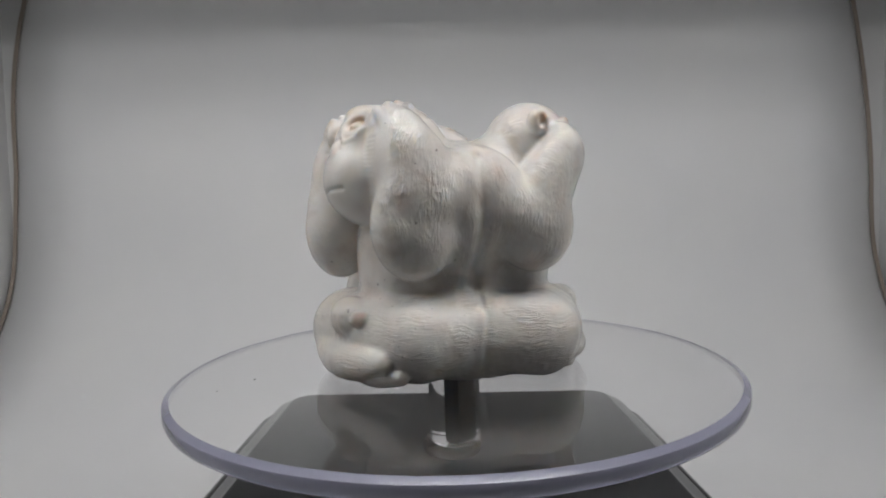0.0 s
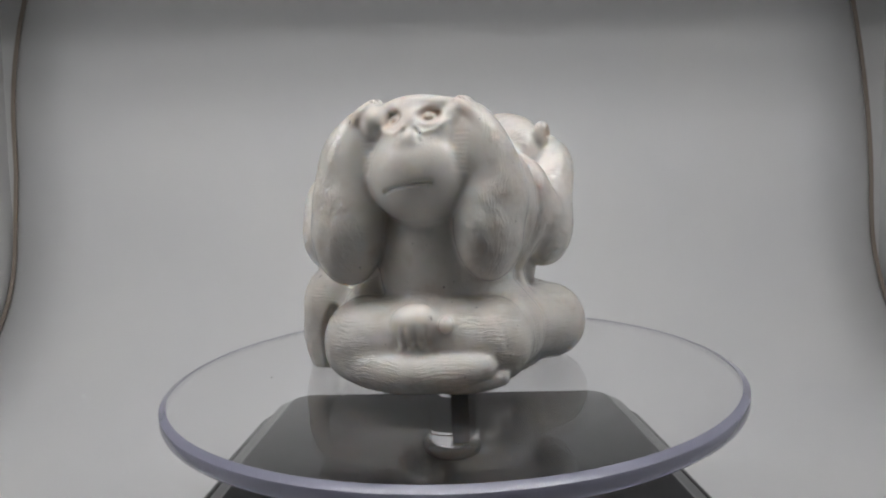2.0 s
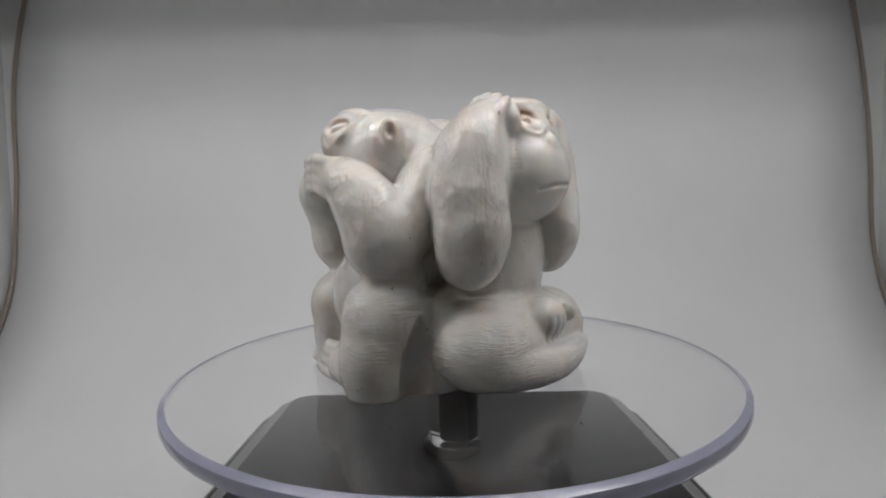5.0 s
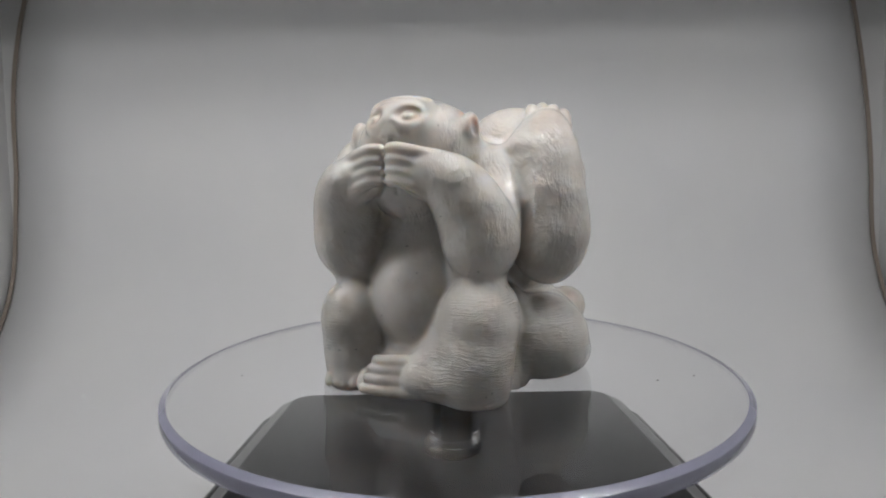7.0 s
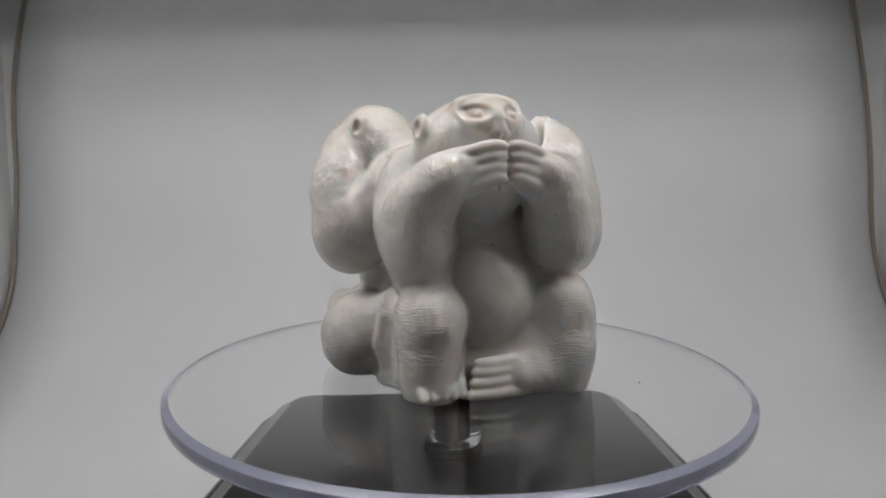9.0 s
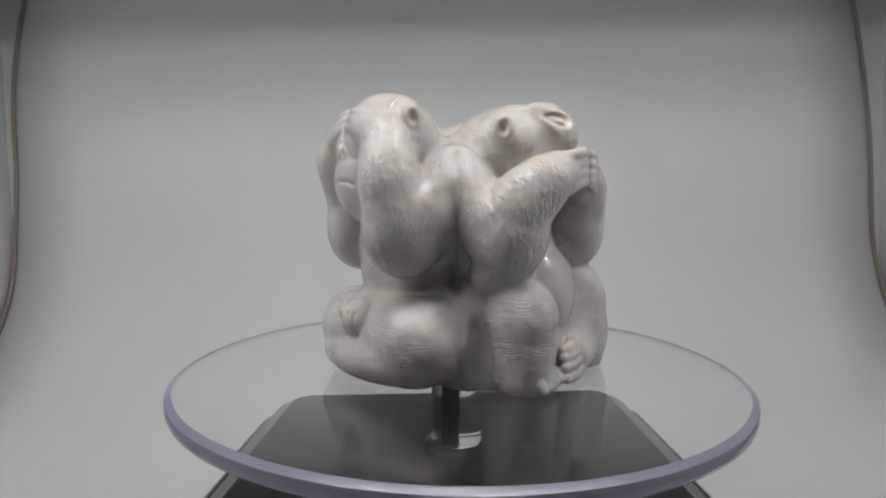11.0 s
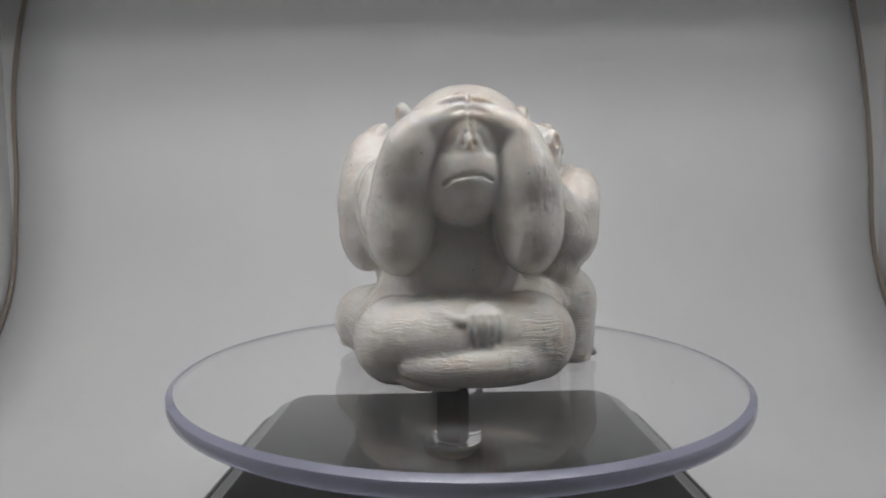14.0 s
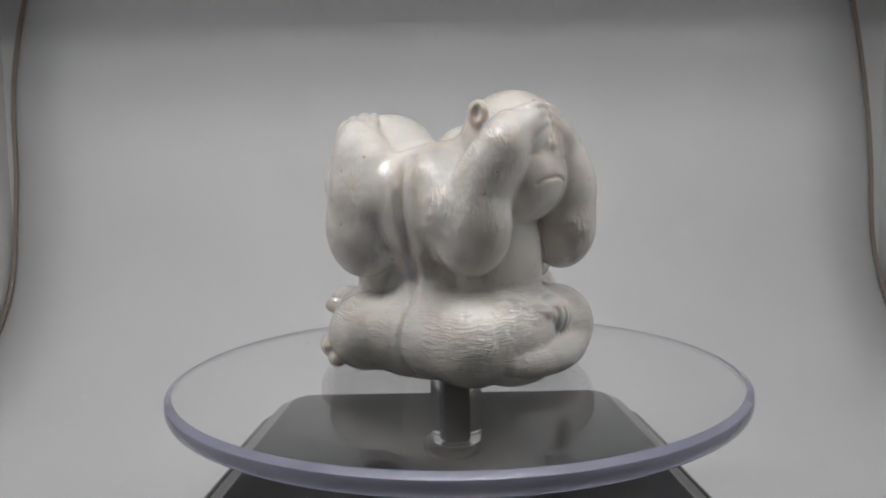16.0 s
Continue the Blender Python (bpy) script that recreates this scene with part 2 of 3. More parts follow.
def smooth_line(pts, n=12):
    """A smooth curve through the given points, as a finer chain."""
    p = np.array([pts[0], *pts, pts[-1]], float)
    out = []
    for i in range(1, len(p) - 2):
        for t in np.arange(n) / n:
            a, b, c, d = p[i - 1:i + 3]
            out.append(0.5 * (2 * b + (c - a) * t + (2 * a - 5 * b + 4 * c - d) * t ** 2 + (3 * b - a - 3 * c + d) * t ** 3))
    return out + [p[-1]]


class Clay:
    """A block of modelling clay: a distance field in millimetres that shapes are pressed into and cut from."""

    def __init__(self):
        self.lo = np.array([-33.0, -33.0, -3.0])
        self.n = np.array([int(66 / STEP), int(66 / STEP), int(59 / STEP)])
        self.d = np.full(self.n, 9.0, np.float32)
        self.axes = [self.lo[i] + STEP * np.arange(self.n[i], dtype=np.float32) for i in range(3)]
        self.az = 0.0

    def face(self, degrees):
        self.az = radians(degrees)

    def out(self, p):
        c, s = math.cos(self.az), math.sin(self.az)
        u, v, z = p
        return np.array([v * c - u * s, v * s + u * c, z])

    def window(self, points, reach):
        w = np.array([self.out(p) for p in points])
        a = np.clip(((w.min(0) - reach - self.lo) / STEP).astype(int), 0, self.n)
        b = np.clip(((w.max(0) + reach - self.lo) / STEP).astype(int) + 2, 0, self.n)
        sl = tuple(slice(i, j) for i, j in zip(a, b))
        x, y, z = np.meshgrid(*[self.axes[i][sl[i]] for i in range(3)], indexing="ij")
        c, s = math.cos(self.az), math.sin(self.az)
        return sl, -x * s + y * c, x * c + y * s, z

    def join(self, sl, e, k):
        d = self.d[sl]
        h = np.clip(0.5 + 0.5 * (d - e) / k, 0, 1)
        self.d[sl] = d + (e - d) * h - k * h * (1 - h)

    def cut(self, sl, e, k):
        d = self.d[sl]
        h = np.clip(0.5 - 0.5 * (d + e) / k, 0, 1)
        self.d[sl] = d + (-e - d) * h + k * h * (1 - h)

    def ball(self, c, r, k=1.5, turn=(0, 0, 0), away=False):
        reach = max(r) + k + 1
        sl, u, v, z = self.window([c], reach)
        m = np.array(Euler([radians(a) for a in turn]).to_matrix().transposed())
        p = [u - c[0], v - c[1], z - c[2]]
        q = [sum(m[i][j] * p[j] for j in range(3)) for i in range(3)]
        k0 = np.sqrt(sum((q[i] / r[i]) ** 2 for i in range(3))) + 1e-6
        k1 = np.sqrt(sum((q[i] / r[i] ** 2) ** 2 for i in range(3))) + 1e-6
        e = (k0 * (k0 - 1) / k1).astype(np.float32)
        (self.cut if away else self.join)(sl, e, k)

    def limb(self, pts, k=1.5, away=False, flat=None):
        """A chain of (u, v, z, radius)."""
        reach = max(p[3] for p in pts) + k + 1
        pts = smooth_line(pts)
        sl, u, v, z = self.window([p[:3] for p in pts], reach)
        e = np.full(u.shape, 99.0, np.float32)
        for a, b in zip(pts, pts[1:]):
            w = [b[i] - a[i] for i in range(3)]
            q = [u - a[0], v - a[1], z - a[2]]
            t = np.clip((q[0] * w[0] + q[1] * w[1] + q[2] * w[2]) / (w[0] ** 2 + w[1] ** 2 + w[2] ** 2 + 1e-9), 0, 1)
            g = np.sqrt(sum((q[i] - t * w[i]) ** 2 for i in range(3))) - (a[3] + (b[3] - a[3]) * t)
            e = np.minimum(e, g)
        (self.cut if away else self.join)(sl, e, k)

    def engrave(self, pts, width, depth, vmin, vmax=34, swing=0.0):
        """A groove along a line of (u, z), seen from the front, or from degrees aside; negative depth gives a ridge."""
        az = self.az
        self.az = az + radians(swing)
        flat = [(p[0], q, p[1]) for p in pts for q in (vmin, vmax)]
        sl, u, v, z = self.window(flat, width * 2.5)
        e = np.full(u.shape, 99.0, np.float32)
        for a, b in zip(pts, pts[1:]):
            w = (b[0] - a[0], b[1] - a[1])
            t = np.clip(((u - a[0]) * w[0] + (z - a[1]) * w[1]) / (w[0] ** 2 + w[1] ** 2 + 1e-9), 0, 1)
            e = np.minimum(e, np.hypot(u - a[0] - t * w[0], z - a[1] - t * w[1]))
        self.d[sl] += np.where(v > vmin, depth * np.exp(-(e / width) ** 2), 0)
        self.az = az

    def dimple(self, c, r, depth, vmin, squash=1.0):
        sl, u, v, z = self.window([(c[0], vmin, c[1]), (c[0], 34, c[1])], r * 2.5)
        e = np.hypot(u - c[0], (z - c[1]) / squash)
        self.d[sl] += np.where(v > vmin, depth * np.exp(-(e / r) ** 4), 0)

    def surface(self):
        """Vertices and quads of the zero level, one vertex in each crossed cell."""
        d = self.d
        inside = d < 0
        nx, ny, nz = (k - 1 for k in d.shape)
        total = np.zeros((nx, ny, nz), np.int8)
        corners = [(i, j, k) for i in (0, 1) for j in (0, 1) for k in (0, 1)]
        for i, j, k in corners:
            total += inside[i:i + nx, j:j + ny, k:k + nz]
        cells = np.argwhere((total > 0) & (total < 8))
        index = np.full((nx, ny, nz), -1, np.int64)
        index[tuple(cells.T)] = np.arange(len(cells))
        add, count = np.zeros((len(cells), 3)), np.zeros(len(cells))
        for c0 in corners:
            for axis in range(3):
                if c0[axis]:
                    continue
                c1 = list(c0)
                c1[axis] = 1
                a = d[tuple((cells + c0).T)]
                b = d[tuple((cells + c1).T)]
                hit = (a < 0) != (b < 0)
                t = np.where(hit, a / np.where(hit, a - b, 1), 0)
                p = np.array(c0, float)[None] + np.zeros((len(cells), 3))
                p[:, axis] += t
                add += p * hit[:, None]
                count += hit
        verts = (cells + add / count[:, None]) * STEP + self.lo
        faces = []
        for axis in range(3):
            o1, o2 = (axis + 1) % 3, (axis + 2) % 3
            head = [slice(0, -1) if i == axis else slice(1, -1) for i in range(3)]
            tail = [slice(1, None) if i == axis else slice(1, -1) for i in range(3)]
            a, b = inside[tuple(head)], inside[tuple(tail)]
            at = np.argwhere(a != b)
            flip = a[tuple(at.T)]
            base = at.copy()
            base[:, o1] += 1
            base[:, o2] += 1

            def cell(s1, s2):
                q = base.copy()
                q[:, o1] -= s1
                q[:, o2] -= s2
                return index[tuple(q.T)]

            quad = np.stack([cell(1, 1), cell(0, 1), cell(0, 0), cell(1, 0)], 1)
            quad[~flip] = quad[~flip][:, ::-1]
            faces.append(quad)
        return verts * MM, np.concatenate(faces)


def sculpt():
    c = Clay()
    # shared core
    c.face(0)
    c.limb([(0, 0, 8, 14), (0, 0, 31, 12)], 3)
    hears(c)
    speaks(c)
    sees(c)
    # shallow creases where the three backs and flanks have grown together
    for az in (-74.5, 53.4, 160.5):
        c.face(az)
        c.limb([(0, 9.5, 2, 7.5), (0, 9.5, 12, 7), (0, 9.6, 20, 6), (0, 12.6, 27.5, 6.2), (0, 11, 36, 5.8), (0, 6, 40.2, 4)], 3.0)
        c.engrave([(0.5, -2), (-0.4, 6), (0.3, 12), (0, 17)], 0.7, 0.35, 8)
        c.engrave([(-0.5, 18), (0.4, 26), (-0.3, 33), (0.2, 40)], 1.3, 0.95, 8)
        c.engrave([(0.2, 17), (-0.4, 24), (0.4, 31), (0, 38)], 0.4, 0.15, 8)
    # flat underside, following the plate
    x, y, z = np.meshgrid(*c.axes, indexing="ij", sparse=True)
    c.d = np.maximum(c.d, (LEAN_X * x + LEAN_Y * y) - z)
    return c.surface()


def hears(c):
    """Ape with both palms on its ears."""
    c.face(FACING["ears"])
    c.ball((0, 11, 22), (11, 9.5, 16), 3)
    c.ball((0, 8, 35.5), (13, 10, 10), 3)
    c.ball((-12, 9, 33), (7, 7, 9), 2)
    c.ball((11.5, 6.5, 33), (7, 7.5, 9), 2)
    c.ball((0, 13, 42.5), (9.5, 10, 9), 2)               # skull
    c.ball((0, 18.2, 37.0), (9.4, 9.0, 8.8), 1.2)        # muzzle
    c.ball((0.2, 20.4, 44), (6.8, 4.2, 5), 1.5)          # bridge of the nose
    c.limb([(-6.2, 19.2, 48.2, 1.4), (-3, 20.6, 48.8, 1.4), (0, 20.9, 49, 1.4), (3, 20.6, 48.8, 1.4), (5.8, 19.2, 48.4, 1.4)], 1.2)
    for s in (-1, 1):
        c.ball((s * 8, 17.5, 40), (3.2, 5, 7), 1.5)
    c.ball((0.4, 25.0, 42.2), (1.7, 1.1, 1.3), 1.2)          # nose
    # arms, bent up with the palms on the ears
    c.ball((-14, 19, 27.6), (6.6, 7.4, 10.2), 1.0)
    c.limb([(-13.8, 19.0, 34, 6.3), (-13, 19.2, 40, 5.6), (-11.3, 19.4, 44, 4.2), (-9.8, 19.6, 46.4, 2.8)], 2.2)
    c.limb([(-13.6, 14.6, 33, 6.2), (-12.4, 15.6, 39, 5.4), (-10.6, 17, 43.6, 3.8), (-9.6, 17.4, 46, 2.5)], 2.0)
    c.ball((11.4, 15.4, 28.2), (5.7, 8.0, 9.9), 1.0, (0, 0, 15))
    c.limb([(11.3, 16, 34, 5.8), (10.6, 16.6, 40, 5.1), (9.4, 17.2, 44.5, 3.9), (8.4, 17.4, 46.8, 2.6)], 2.2)
    c.limb([(11.6, 12, 33, 6), (11, 13.6, 39, 5.1), (9.6, 15, 43.6, 3.6), (8.6, 15.6, 46, 2.4)], 2.0)
    # crossed legs
    c.limb([(-10.9, 18.8, 7.5, 7.6), (0, 18.2, 7.2, 7.2), (11.2, 15.4, 7.8, 7.2)], 1.5)
    c.limb([(-11.5, 17, 7.5, 7.6), (-12, 9.5, 8, 7.6)], 1.5)
    c.limb([(11.2, 14.8, 7.8, 7.2), (12, 6, 8, 7.6)], 1.5)
    c.limb([(-13, 20, 5.5, 5), (-8, 22.5, 4.2, 4.4), (-1, 24.2, 3.6, 3.7), (6, 23.8, 4, 3.2), (11.8, 22.4, 5, 2.1)], 0.7)
    c.limb([(6, 22.8, 2, 2), (10, 22.2, 2.2, 1.9), (14.2, 20.3, 2.8, 1.5)], 0.5)
    # hand tucked between the thighs
    c.ball((0, 16.5, 10), (12, 8, 6), 2)
    c.ball((0.3, 23.3, 11.4), (4.6, 3.7, 3.9), 0.6)
    c.ball((5.9, 24.2, 11.9), (1.2, 1.9, 1.6), 0.5)
    for u in (-2.2, -0.5, 1.2, 2.9):
        c.engrave([(u, 8), (u, 11.8)], 0.36, 0.26, 22)
    # face
    c.engrave([(-3.8, 33.9), (-1.8, 34.5), (0.5, 34.9), (4.2, 35.1)], 0.26, 0.6, 15)
    for s in (-1, 1):
        c.dimple((s * 3.3 - 0.1, 46.4), 1.8, 1.15, 12, 0.66)
        c.dimple((s * 3.2 - 0.1, 46.3), 0.8, -0.9, 12, 0.9)
        c.engrave([(s * 1.0 + 0.4, 43.8), (s * 1.8 + 0.4, 41.9)], 0.3, 0.25, 18)
        c.engrave([(s * 1.0 + 0.3, 44.6), (s * 2.6 + 0.2, 43.4), (s * 4.6 + 0.1, 44.0), (s * 6.2 + 0.1, 45.6)], 0.4, -0.22, 16)
        c.engrave([(s * 1.4 + 0.4, 44.4), (s * 3 + 0.3, 43.9), (s * 4.8 + 0.3, 44.2)], 0.35, 0.07, 18)
    # four fingers of each hand, tips up on the temples
    for s, w, f in ((-1, 9.6, 22.3), (1, 8.7, 20.0)):
        for k in range(4):
            v, top = f - 1.95 * k, (48.6, 49.5, 49.9, 49.7)[k]
            c.limb([(s * (w + 2.3 - 0.1 * k), v - 0.2, 42.5, 1.2), (s * (w + 1.0), v - 0.1, 46, 1.35), (s * (w - 0.6), v, top - 0.9, 1.2), (s * (w - 1.6), v, top, 0.9)], 0.35)
        c.ball((s * (w - 2.4), f - 3.6, 45.8), (2.8, 4.4, 3.2), 1.2)
        c.ball((s * (w - 2.4), f - 1.1, 46.0), (2.5, 2.8, 3.0), 0.8)
    # short fur standing between cheek and wrist
    for s in (-1, 1):
        for k in range(9):
            c.engrave([(s * 7.2 + 0.2, 37.4 + 0.75 * k), (s * 9.2 + 0.2, 37.2 + 0.78 * k)], 0.2, 0.11, 16)


def speaks(c):
    """Ape with both palms over its mouth."""
    c.face(FACING["mouth"])
    c.ball((0, 12, 21.5), (12.5, 9.3, 16), 3)
    c.ball((0.6, 16.7, 15.3), (9.4, 8.9, 10.6), 1.5)         # belly
    c.ball((0, 8, 35.5), (13.2, 10, 10), 3)
    c.ball((0, 11, 42.0), (9.5, 9, 8.4), 3)              # nape
    c.ball((-12.5, 9.5, 33), (7.2, 7, 9), 2)
    c.ball((12.5, 9.5, 33), (7.2, 7, 9), 2)
    c.ball((0, 15, 41.8), (11.6, 10, 8.8), 1.5)            # skull
    c.ball((0, 18.8, 36.5), (8.2, 6.5, 7.5), 1.5)          # jaw
    c.ball((-0.3, 20.6, 44.6), (6.4, 6.3, 5.2), 1)
    c.limb([(-4.6, 20.8, 48.2, 1.4), (-0.3, 21.6, 48.5, 1.5), (4.0, 20.8, 48.2, 1.4)], 1.2)       # face
    c.ball((-0.2, 25.7, 42.8), (1.6, 1.1, 1.2), 1.2)
    for s in (-1, 1):
        c.ball((s * 10.7, 17.6, 44.6), (1.5, 2.1, 2.7), 0.9)
        c.ball((s * 12.2, 18.4, 44.7), (1.1, 1.0, 1.6), 0.4, away=True)
    # arms folded up to the mouth
    for s in (-1, 1):
        e = 12.5 if s < 0 else 13.2
        f = 19.0 if s < 0 else 20.2
        c.ball((s * e, f, 26.3), (6.2, 7.2, 7.8), 1.2)
        c.limb([(s * e, f + 0.2, 26, 6.3), (s * 12, f + 2.2, 31, 5.9), (s * 9.8, 24.4, 34.8, 4.8), (s * 7.0, 25.8, 36.6, 3.6)], 1)
        c.limb([(s * 13, 11, 33.5, 6.3), (s * 13, 15.5, 28.5, 6.4)], 1)
        c.ball((s * 6.2, 25.6, 36.4), (4.8, 3.3, 4.2), 0.8, (0, s * 20, -s * 14))
        # four fingers meeting at the middle
        for k, (zi, zo) in enumerate(((40.4, 38.9), (38.7, 36.9), (37.0, 35.0), (35.4, 33.2))):
            c.limb([(s * 0.55, 28.5, zi, 0.95), (s * 2.4, 28.7, zi + 0.05, 1.05), (s * 5.0, 28.2, (zi + zo) / 2 + 0.2, 1.05), (s * 7.6, 26.6, zo + 0.1, 1.2)], 0.5)
    c.engrave([(0.2, 34), (0.2, 42)], 0.3, 0.5, 20)
    # lap
    for s in (-1, 1):
        c.ball((s * 11, 17, 19.5), (5.5, 5.5, 4.5), 1.5)
    c.ball((0, 14.5, 4.5), (11, 9.5, 6), 2)
    # raised knee and foot
    c.ball((-10.8, 20.6, 12.3), (6.1, 6.6, 7), 1)
    c.limb([(-12, 11, 11, 7.2), (-12, 12, 2, 6.6)], 1.2)
    c.limb([(-11.0, 21.0, 11, 5.8), (-11.0, 21.2, 6, 5.5), (-10.9, 21.0, 2, 5.2)], 1)
    c.limb([(-10.9, 21, 4.5, 4.4), (-10.6, 22.6, 2.4, 3.6), (-10.4, 23.6, 1.6, 3.0)], 0.8)
    for k in range(5):
        u = -13.4 + 1.65 * k
        c.limb([(u * 0.97, 22.8, 4.0, 0.9), (u, 25.0, 2.2, 0.95), (u, 26.0, 1.0, 0.8)], 0.25)
    # lying leg and foot
    c.ball((13.0, 20.2, 13), (6.4, 7.6, 7.6), 1)
    c.limb([(12.2, 11, 11, 7.4), (12.2, 12, 2, 6.8)], 1.2)
    c.limb([(13.0, 21.2, 11, 6.4), (12.7, 22.2, 6, 6.2), (12.2, 21.6, 2, 6)], 1)
    c.limb([(12, 22, 4, 5.2), (8, 23.4, 3.2, 4.4), (3.6, 24.6, 3.0, 3.4)], 1)
    c.limb([(10.5, 20.5, 12, 5), (7.5, 22, 7.5, 4.2), (4, 23.5, 4.5, 3)], 1.5)
    for k, zz in enumerate((1.0, 2.7, 4.3, 5.6)):
        c.limb([(3.5, 26 - 0.4 * k, zz, 1.3), (-2, 27 - 0.4 * k, zz, 1.1), (-5.8 + 0.6 * k, 27 - 0.5 * k, zz, 0.85)], 0.3)
    # hollows behind the shins
    for s in (-1, 1):
        v = 17.4 if s > 0 else 16.6
        c.limb([(s * 18.6, v, -2, 2.6), (s * 18.4, v, 5, 2.3), (s * 18.0, v - 0.3, 9.5, 1.7), (s * 18.0, v - 0.8, 12, 0.9)], 0.8, away=True)
    # face
    for s in (-1, 1):
        c.dimple((s * 3.1 - 0.4, 46.4), 1.8, 1.0, 14, 0.72)
        c.dimple((s * 3.1 - 0.4, 46.1), 0.8, -0.8, 14, 0.9)
        c.dimple((s * 0.75 - 0.2, 42.5), 0.4, 0.3, 18, 0.8)
        c.engrave([(s * 0.9 - 0.2, 44.8), (s * 1.7 - 0.2, 43.2)], 0.35, 0.2, 18)
        ring = [(s * 0.6, 49.7), (s * 3.5, 49.6), (s * 5.3, 48.6), (s * 5.9, 46.8), (s * 5.2, 44.8), (s * 3.6, 43.2)]
        c.engrave([(a - 0.3, b) for a, b in ring], 0.4, -0.24, 14)


def sees(c):
    """Ape with both palms over its eyes."""
    c.face(FACING["eyes"])
    c.ball((0, 10.5, 22), (11, 9.5, 16), 3)
    c.ball((0, 7.5, 35.5), (13, 10, 10), 3)
    c.ball((-12, 6, 33), (7, 7.5, 9), 2)
    c.ball((12, 9, 33), (7, 7, 9), 2)
    c.ball((0.9, 15.6, 43.3), (11.2, 9.0, 9.6), 1.5)
    c.ball((0.2, 11, 40), (9.6, 8.2, 7), 2)
    c.ball((0.2, 17.6, 36.7), (7.9, 8.1, 8.4), 1)
    c.ball((0, 19.3, 42), (6.8, 4.8, 4.8), 1.5)
    c.limb([(0, 23.0, 43, 1.0), (0, 24.1, 41.9, 1.2)], 1.4)
    for s, u, z in ((-1, -10.3, 47.2), (1, 10.9, 46.8)):
        c.ball((u, 16.4, z), (1.5, 2.1, 2.5), 0.8)
        c.ball((u + s * 1.5, 17.2, z), (1.0, 1.0, 1.5), 0.4, away=True)
    for s, e, f in ((-1, 11.3, 15.3), (1, 11.5, 18.8)):
        c.ball((s * e, f, 28), (5.9, 7.6, 8.8), 1, (0, 0, s * 12))
        c.limb([(s * (e - 0.2), f + 0.4, 28, 5.7), (s * (e - 0.9), f + 2.2, 35, 5.6), (s * 9.0, 20.6, 41, 4.7), (s * 7.4, 20.8, 44, 3.6)], 1)
        c.limb([(s * 12, f - 9, 34.5, 6.6), (s * 12, f - 4, 30, 6.4)], 1)
        c.limb([(s * 8.6, 20.4, 42.4, 3.8), (s * 5.6, 21.8, 44.6, 3.1), (s * 3.4, 22.2, 45.8, 2.4)], 0.6)
        # fingers slanting up to the middle of the forehead
        for k, ((ai, zi), (ao, zo)) in enumerate((((0.9, 48.9), (6.6, 46.9)), ((0.8, 47.5), (7.0, 44.9)), ((0.8, 46.0), (6.9, 42.9)))):
            v = 22.7 + 0.5 * k
            c.limb([(s * ai, v, zi, 0.8), (s * (0.6 * ai + 0.4 * ao), v, 0.6 * zi + 0.4 * zo + 0.35, 0.9), (s * ao, v - 1.2, zo, 0.95)], 0.45)
    c.engrave([(0.3, 43.8), (0.3, 49.4)], 0.25, 0.25, 17)
    c.limb([(-11.8, 16, 7.8, 7.5), (-5, 18.0, 8.4, 7.5), (2, 17.4, 8.8, 7.4), (12, 17, 8, 7.5)], 1.5)
    c.limb([(-12, 15.5, 7.8, 7.6), (-12.4, 5.5, 8, 7.6)], 1.5)
    c.limb([(12.3, 16.5, 8, 7.5), (12, 10, 8, 7.6)], 1.5)
    c.limb([(13, 18.5, 5.8, 5.2), (8, 21.5, 5, 4.4), (2, 23, 4.6, 3.8), (-5, 23.2, 4.6, 3.2), (-9.6, 22.6, 4.8, 2.2)], 0.7)
    c.limb([(-3, 22.6, 1.8, 1.7), (-8, 22, 2, 1.7), (-12, 20, 2.8, 1.5)], 0.5)
    c.ball((2.3, 22.6, 11.5), (4.0, 3.7, 3.7), 0.5)
    c.limb([(-4.4, 22.6, 13, 1.0), (-1.6, 24, 12.4, 1.2)], 0.5)
    for u in (0.2, 1.6, 3.0, 4.4):
        c.engrave([(u, 8.6), (u, 13.0)], 0.34, 0.28, 20)
    c.engrave([(-3.9, 35.0), (-2.6, 35.9), (0, 36.4), (2.4, 36.2), (3.8, 35.5)], 0.26, 0.6, 15)
    for s in (-1, 1):
        c.engrave([(s * 0.45, 43.2), (s * 0.8, 41.2)], 0.33, 0.4, 18)
        c.engrave([(s * 1.6, 43.0), (s * 3.2, 40.2), (s * 5, 40)], 0.4, 0.12, 18)


def furred(p):
    """One on combed fur, nought on faces, palms, soles and bellies."""
    fur = np.ones(len(p))
    bare = {"ears": [(0, 24, 40, 12), (0, 21, 25, 7), (0, 26, 11, 5)], "mouth": [(0, 27, 44, 8), (0, 28, 38, 7), (0, 24, 15, 9), (-3, 28, 3, 6), (-11, 29, 1, 5)],
            "eyes": [(0, 25, 37, 9), (0, 24, 47, 7), (0, 20, 25, 7), (2, 26, 11, 4)]}
    for name, spots in bare.items():
        c, s = math.cos(radians(FACING[name])), math.sin(radians(FACING[name]))
        for u, v, z, r in spots:
            d = np.sqrt((p[:, 0] - v * c + u * s) ** 2 + (p[:, 1] - v * s - u * c) ** 2 + (p[:, 2] - z) ** 2)
            fur = np.minimum(fur, np.clip((d - r) / 2.5, 0.04, 1))
    return fur


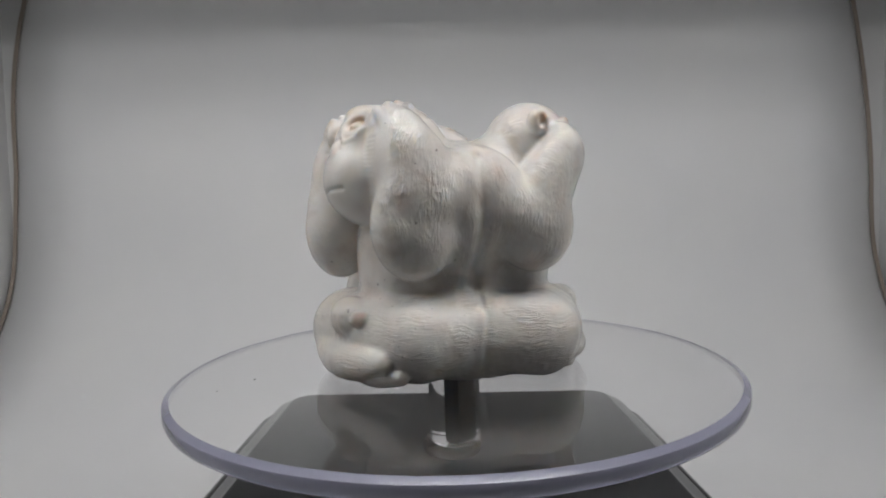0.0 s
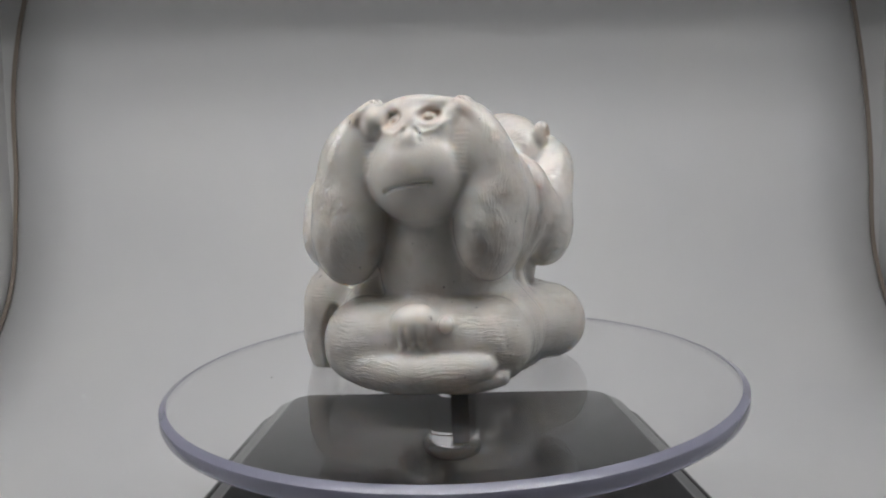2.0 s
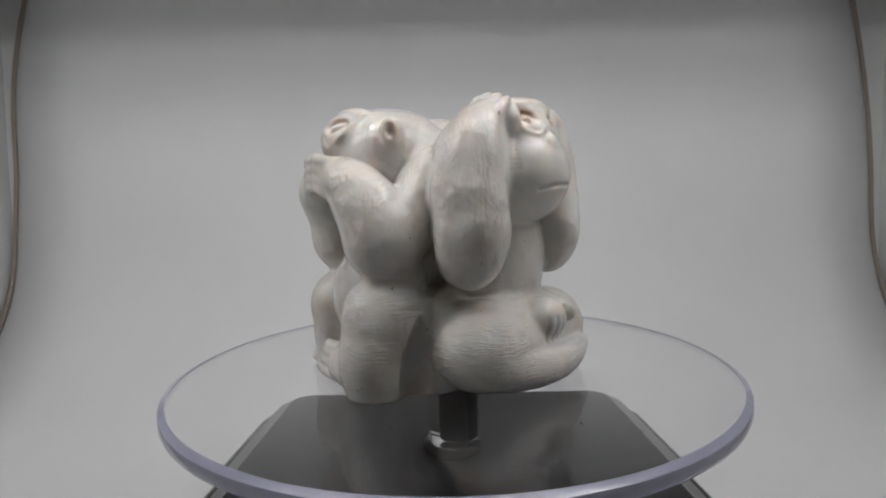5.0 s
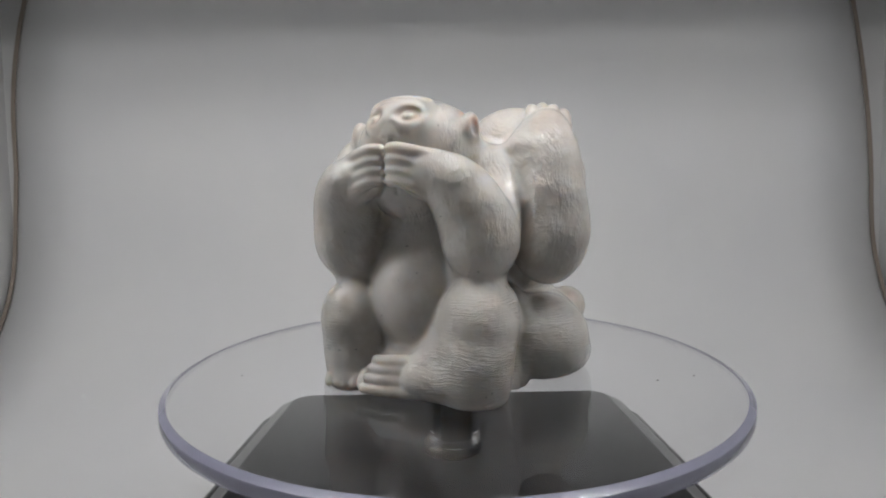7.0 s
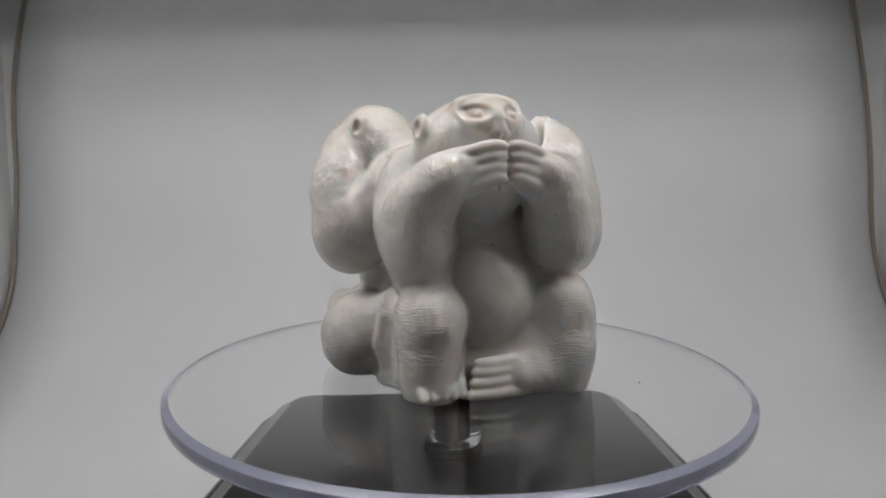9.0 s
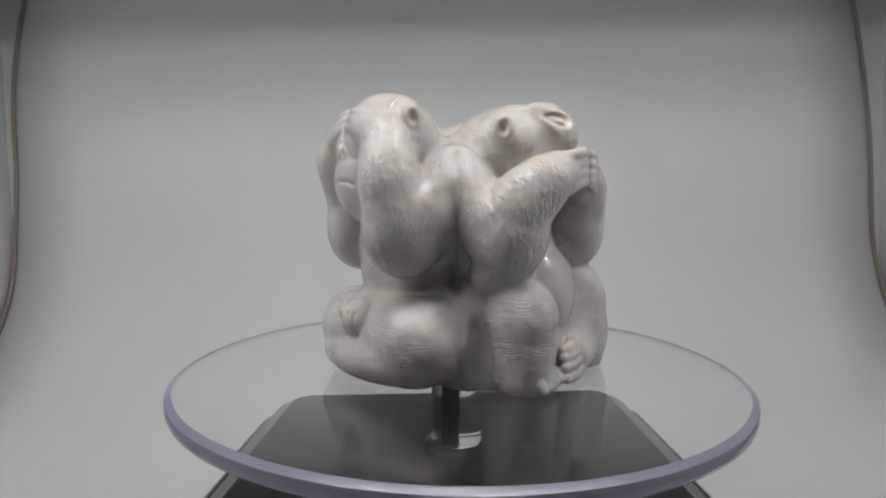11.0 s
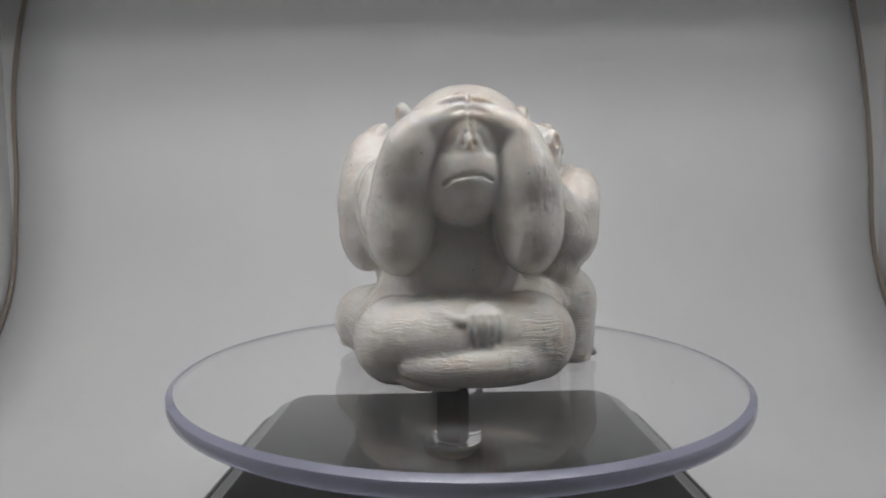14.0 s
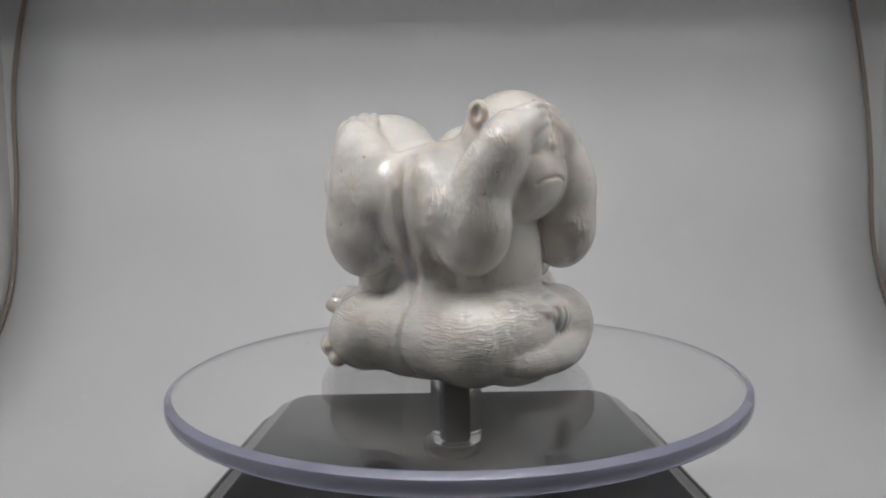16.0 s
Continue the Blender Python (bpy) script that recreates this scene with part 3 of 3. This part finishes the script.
def recess_tint(p):
    """Tan tint in the eye sockets and ears."""
    tint = np.zeros(len(p))
    spots = {"ears": [(-3.4, 22.6, 46.3, 2.0), (3.2, 22.4, 46.3, 2.0)], "mouth": [(-3.5, 25, 46.4, 2.1), (2.7, 25, 46.4, 2.1), (-11.8, 18.4, 44.7, 1.6), (11.8, 18.4, 44.7, 1.6)],
             "eyes": [(-11.2, 17.2, 47.2, 1.5), (11.9, 17.2, 46.8, 1.5)]}
    for name, places in spots.items():
        c, s = math.cos(radians(FACING[name])), math.sin(radians(FACING[name]))
        for u, v, z, r in places:
            d = np.sqrt((p[:, 0] - v * c + u * s) ** 2 + (p[:, 1] - v * s - u * c) ** 2 + (p[:, 2] - z) ** 2)
            tint = np.maximum(tint, np.clip((r + 0.5 - d) / 1.4, 0, 1) - 0.7 * np.clip((1.3 - d) / 0.5, 0, 1))
    return tint


def figurine():
    verts, faces = sculpt()
    me = bpy.data.meshes.new("figurine")
    me.from_pydata(verts.tolist(), [], faces.tolist())
    me.materials.append(RESIN)
    me.polygons.foreach_set("use_smooth", [True] * len(me.polygons))
    attr = me.attributes.new("fur", "FLOAT", "POINT")
    attr.data.foreach_set("value", furred(verts / MM).astype(np.float32))
    attr = me.attributes.new("recess_tint", "FLOAT", "POINT")
    attr.data.foreach_set("value", recess_tint(verts / MM).astype(np.float32))
    me.update()
    ob = new("figurine", me)
    return tagged(ob, "ivory resin figurine of three seated apes, standing on clear plate", "figurine")


statue = figurine()


def motions():
    lean = Vector((-LEAN_X, -LEAN_Y, 1)).to_track_quat("Z", "Y").to_matrix().to_4x4()
    turned, tilted = [], []
    for i in range(33):
        t = i / 2
        spin = pose(0, 0, 0, 0, 0, TURN * t)
        turned.append((t, spin))
        tilted.append((t, CENTRE @ spin @ Matrix.Translation((-0.32 * MM, 0.59 * MM, 0)) @ lean))
    walk(statue, turned)
    walk(plate, tilted)
    walk(post, [(t, m @ Matrix.Translation((0, 0, -3.05 * MM))) for t, m in tilted])


motions()
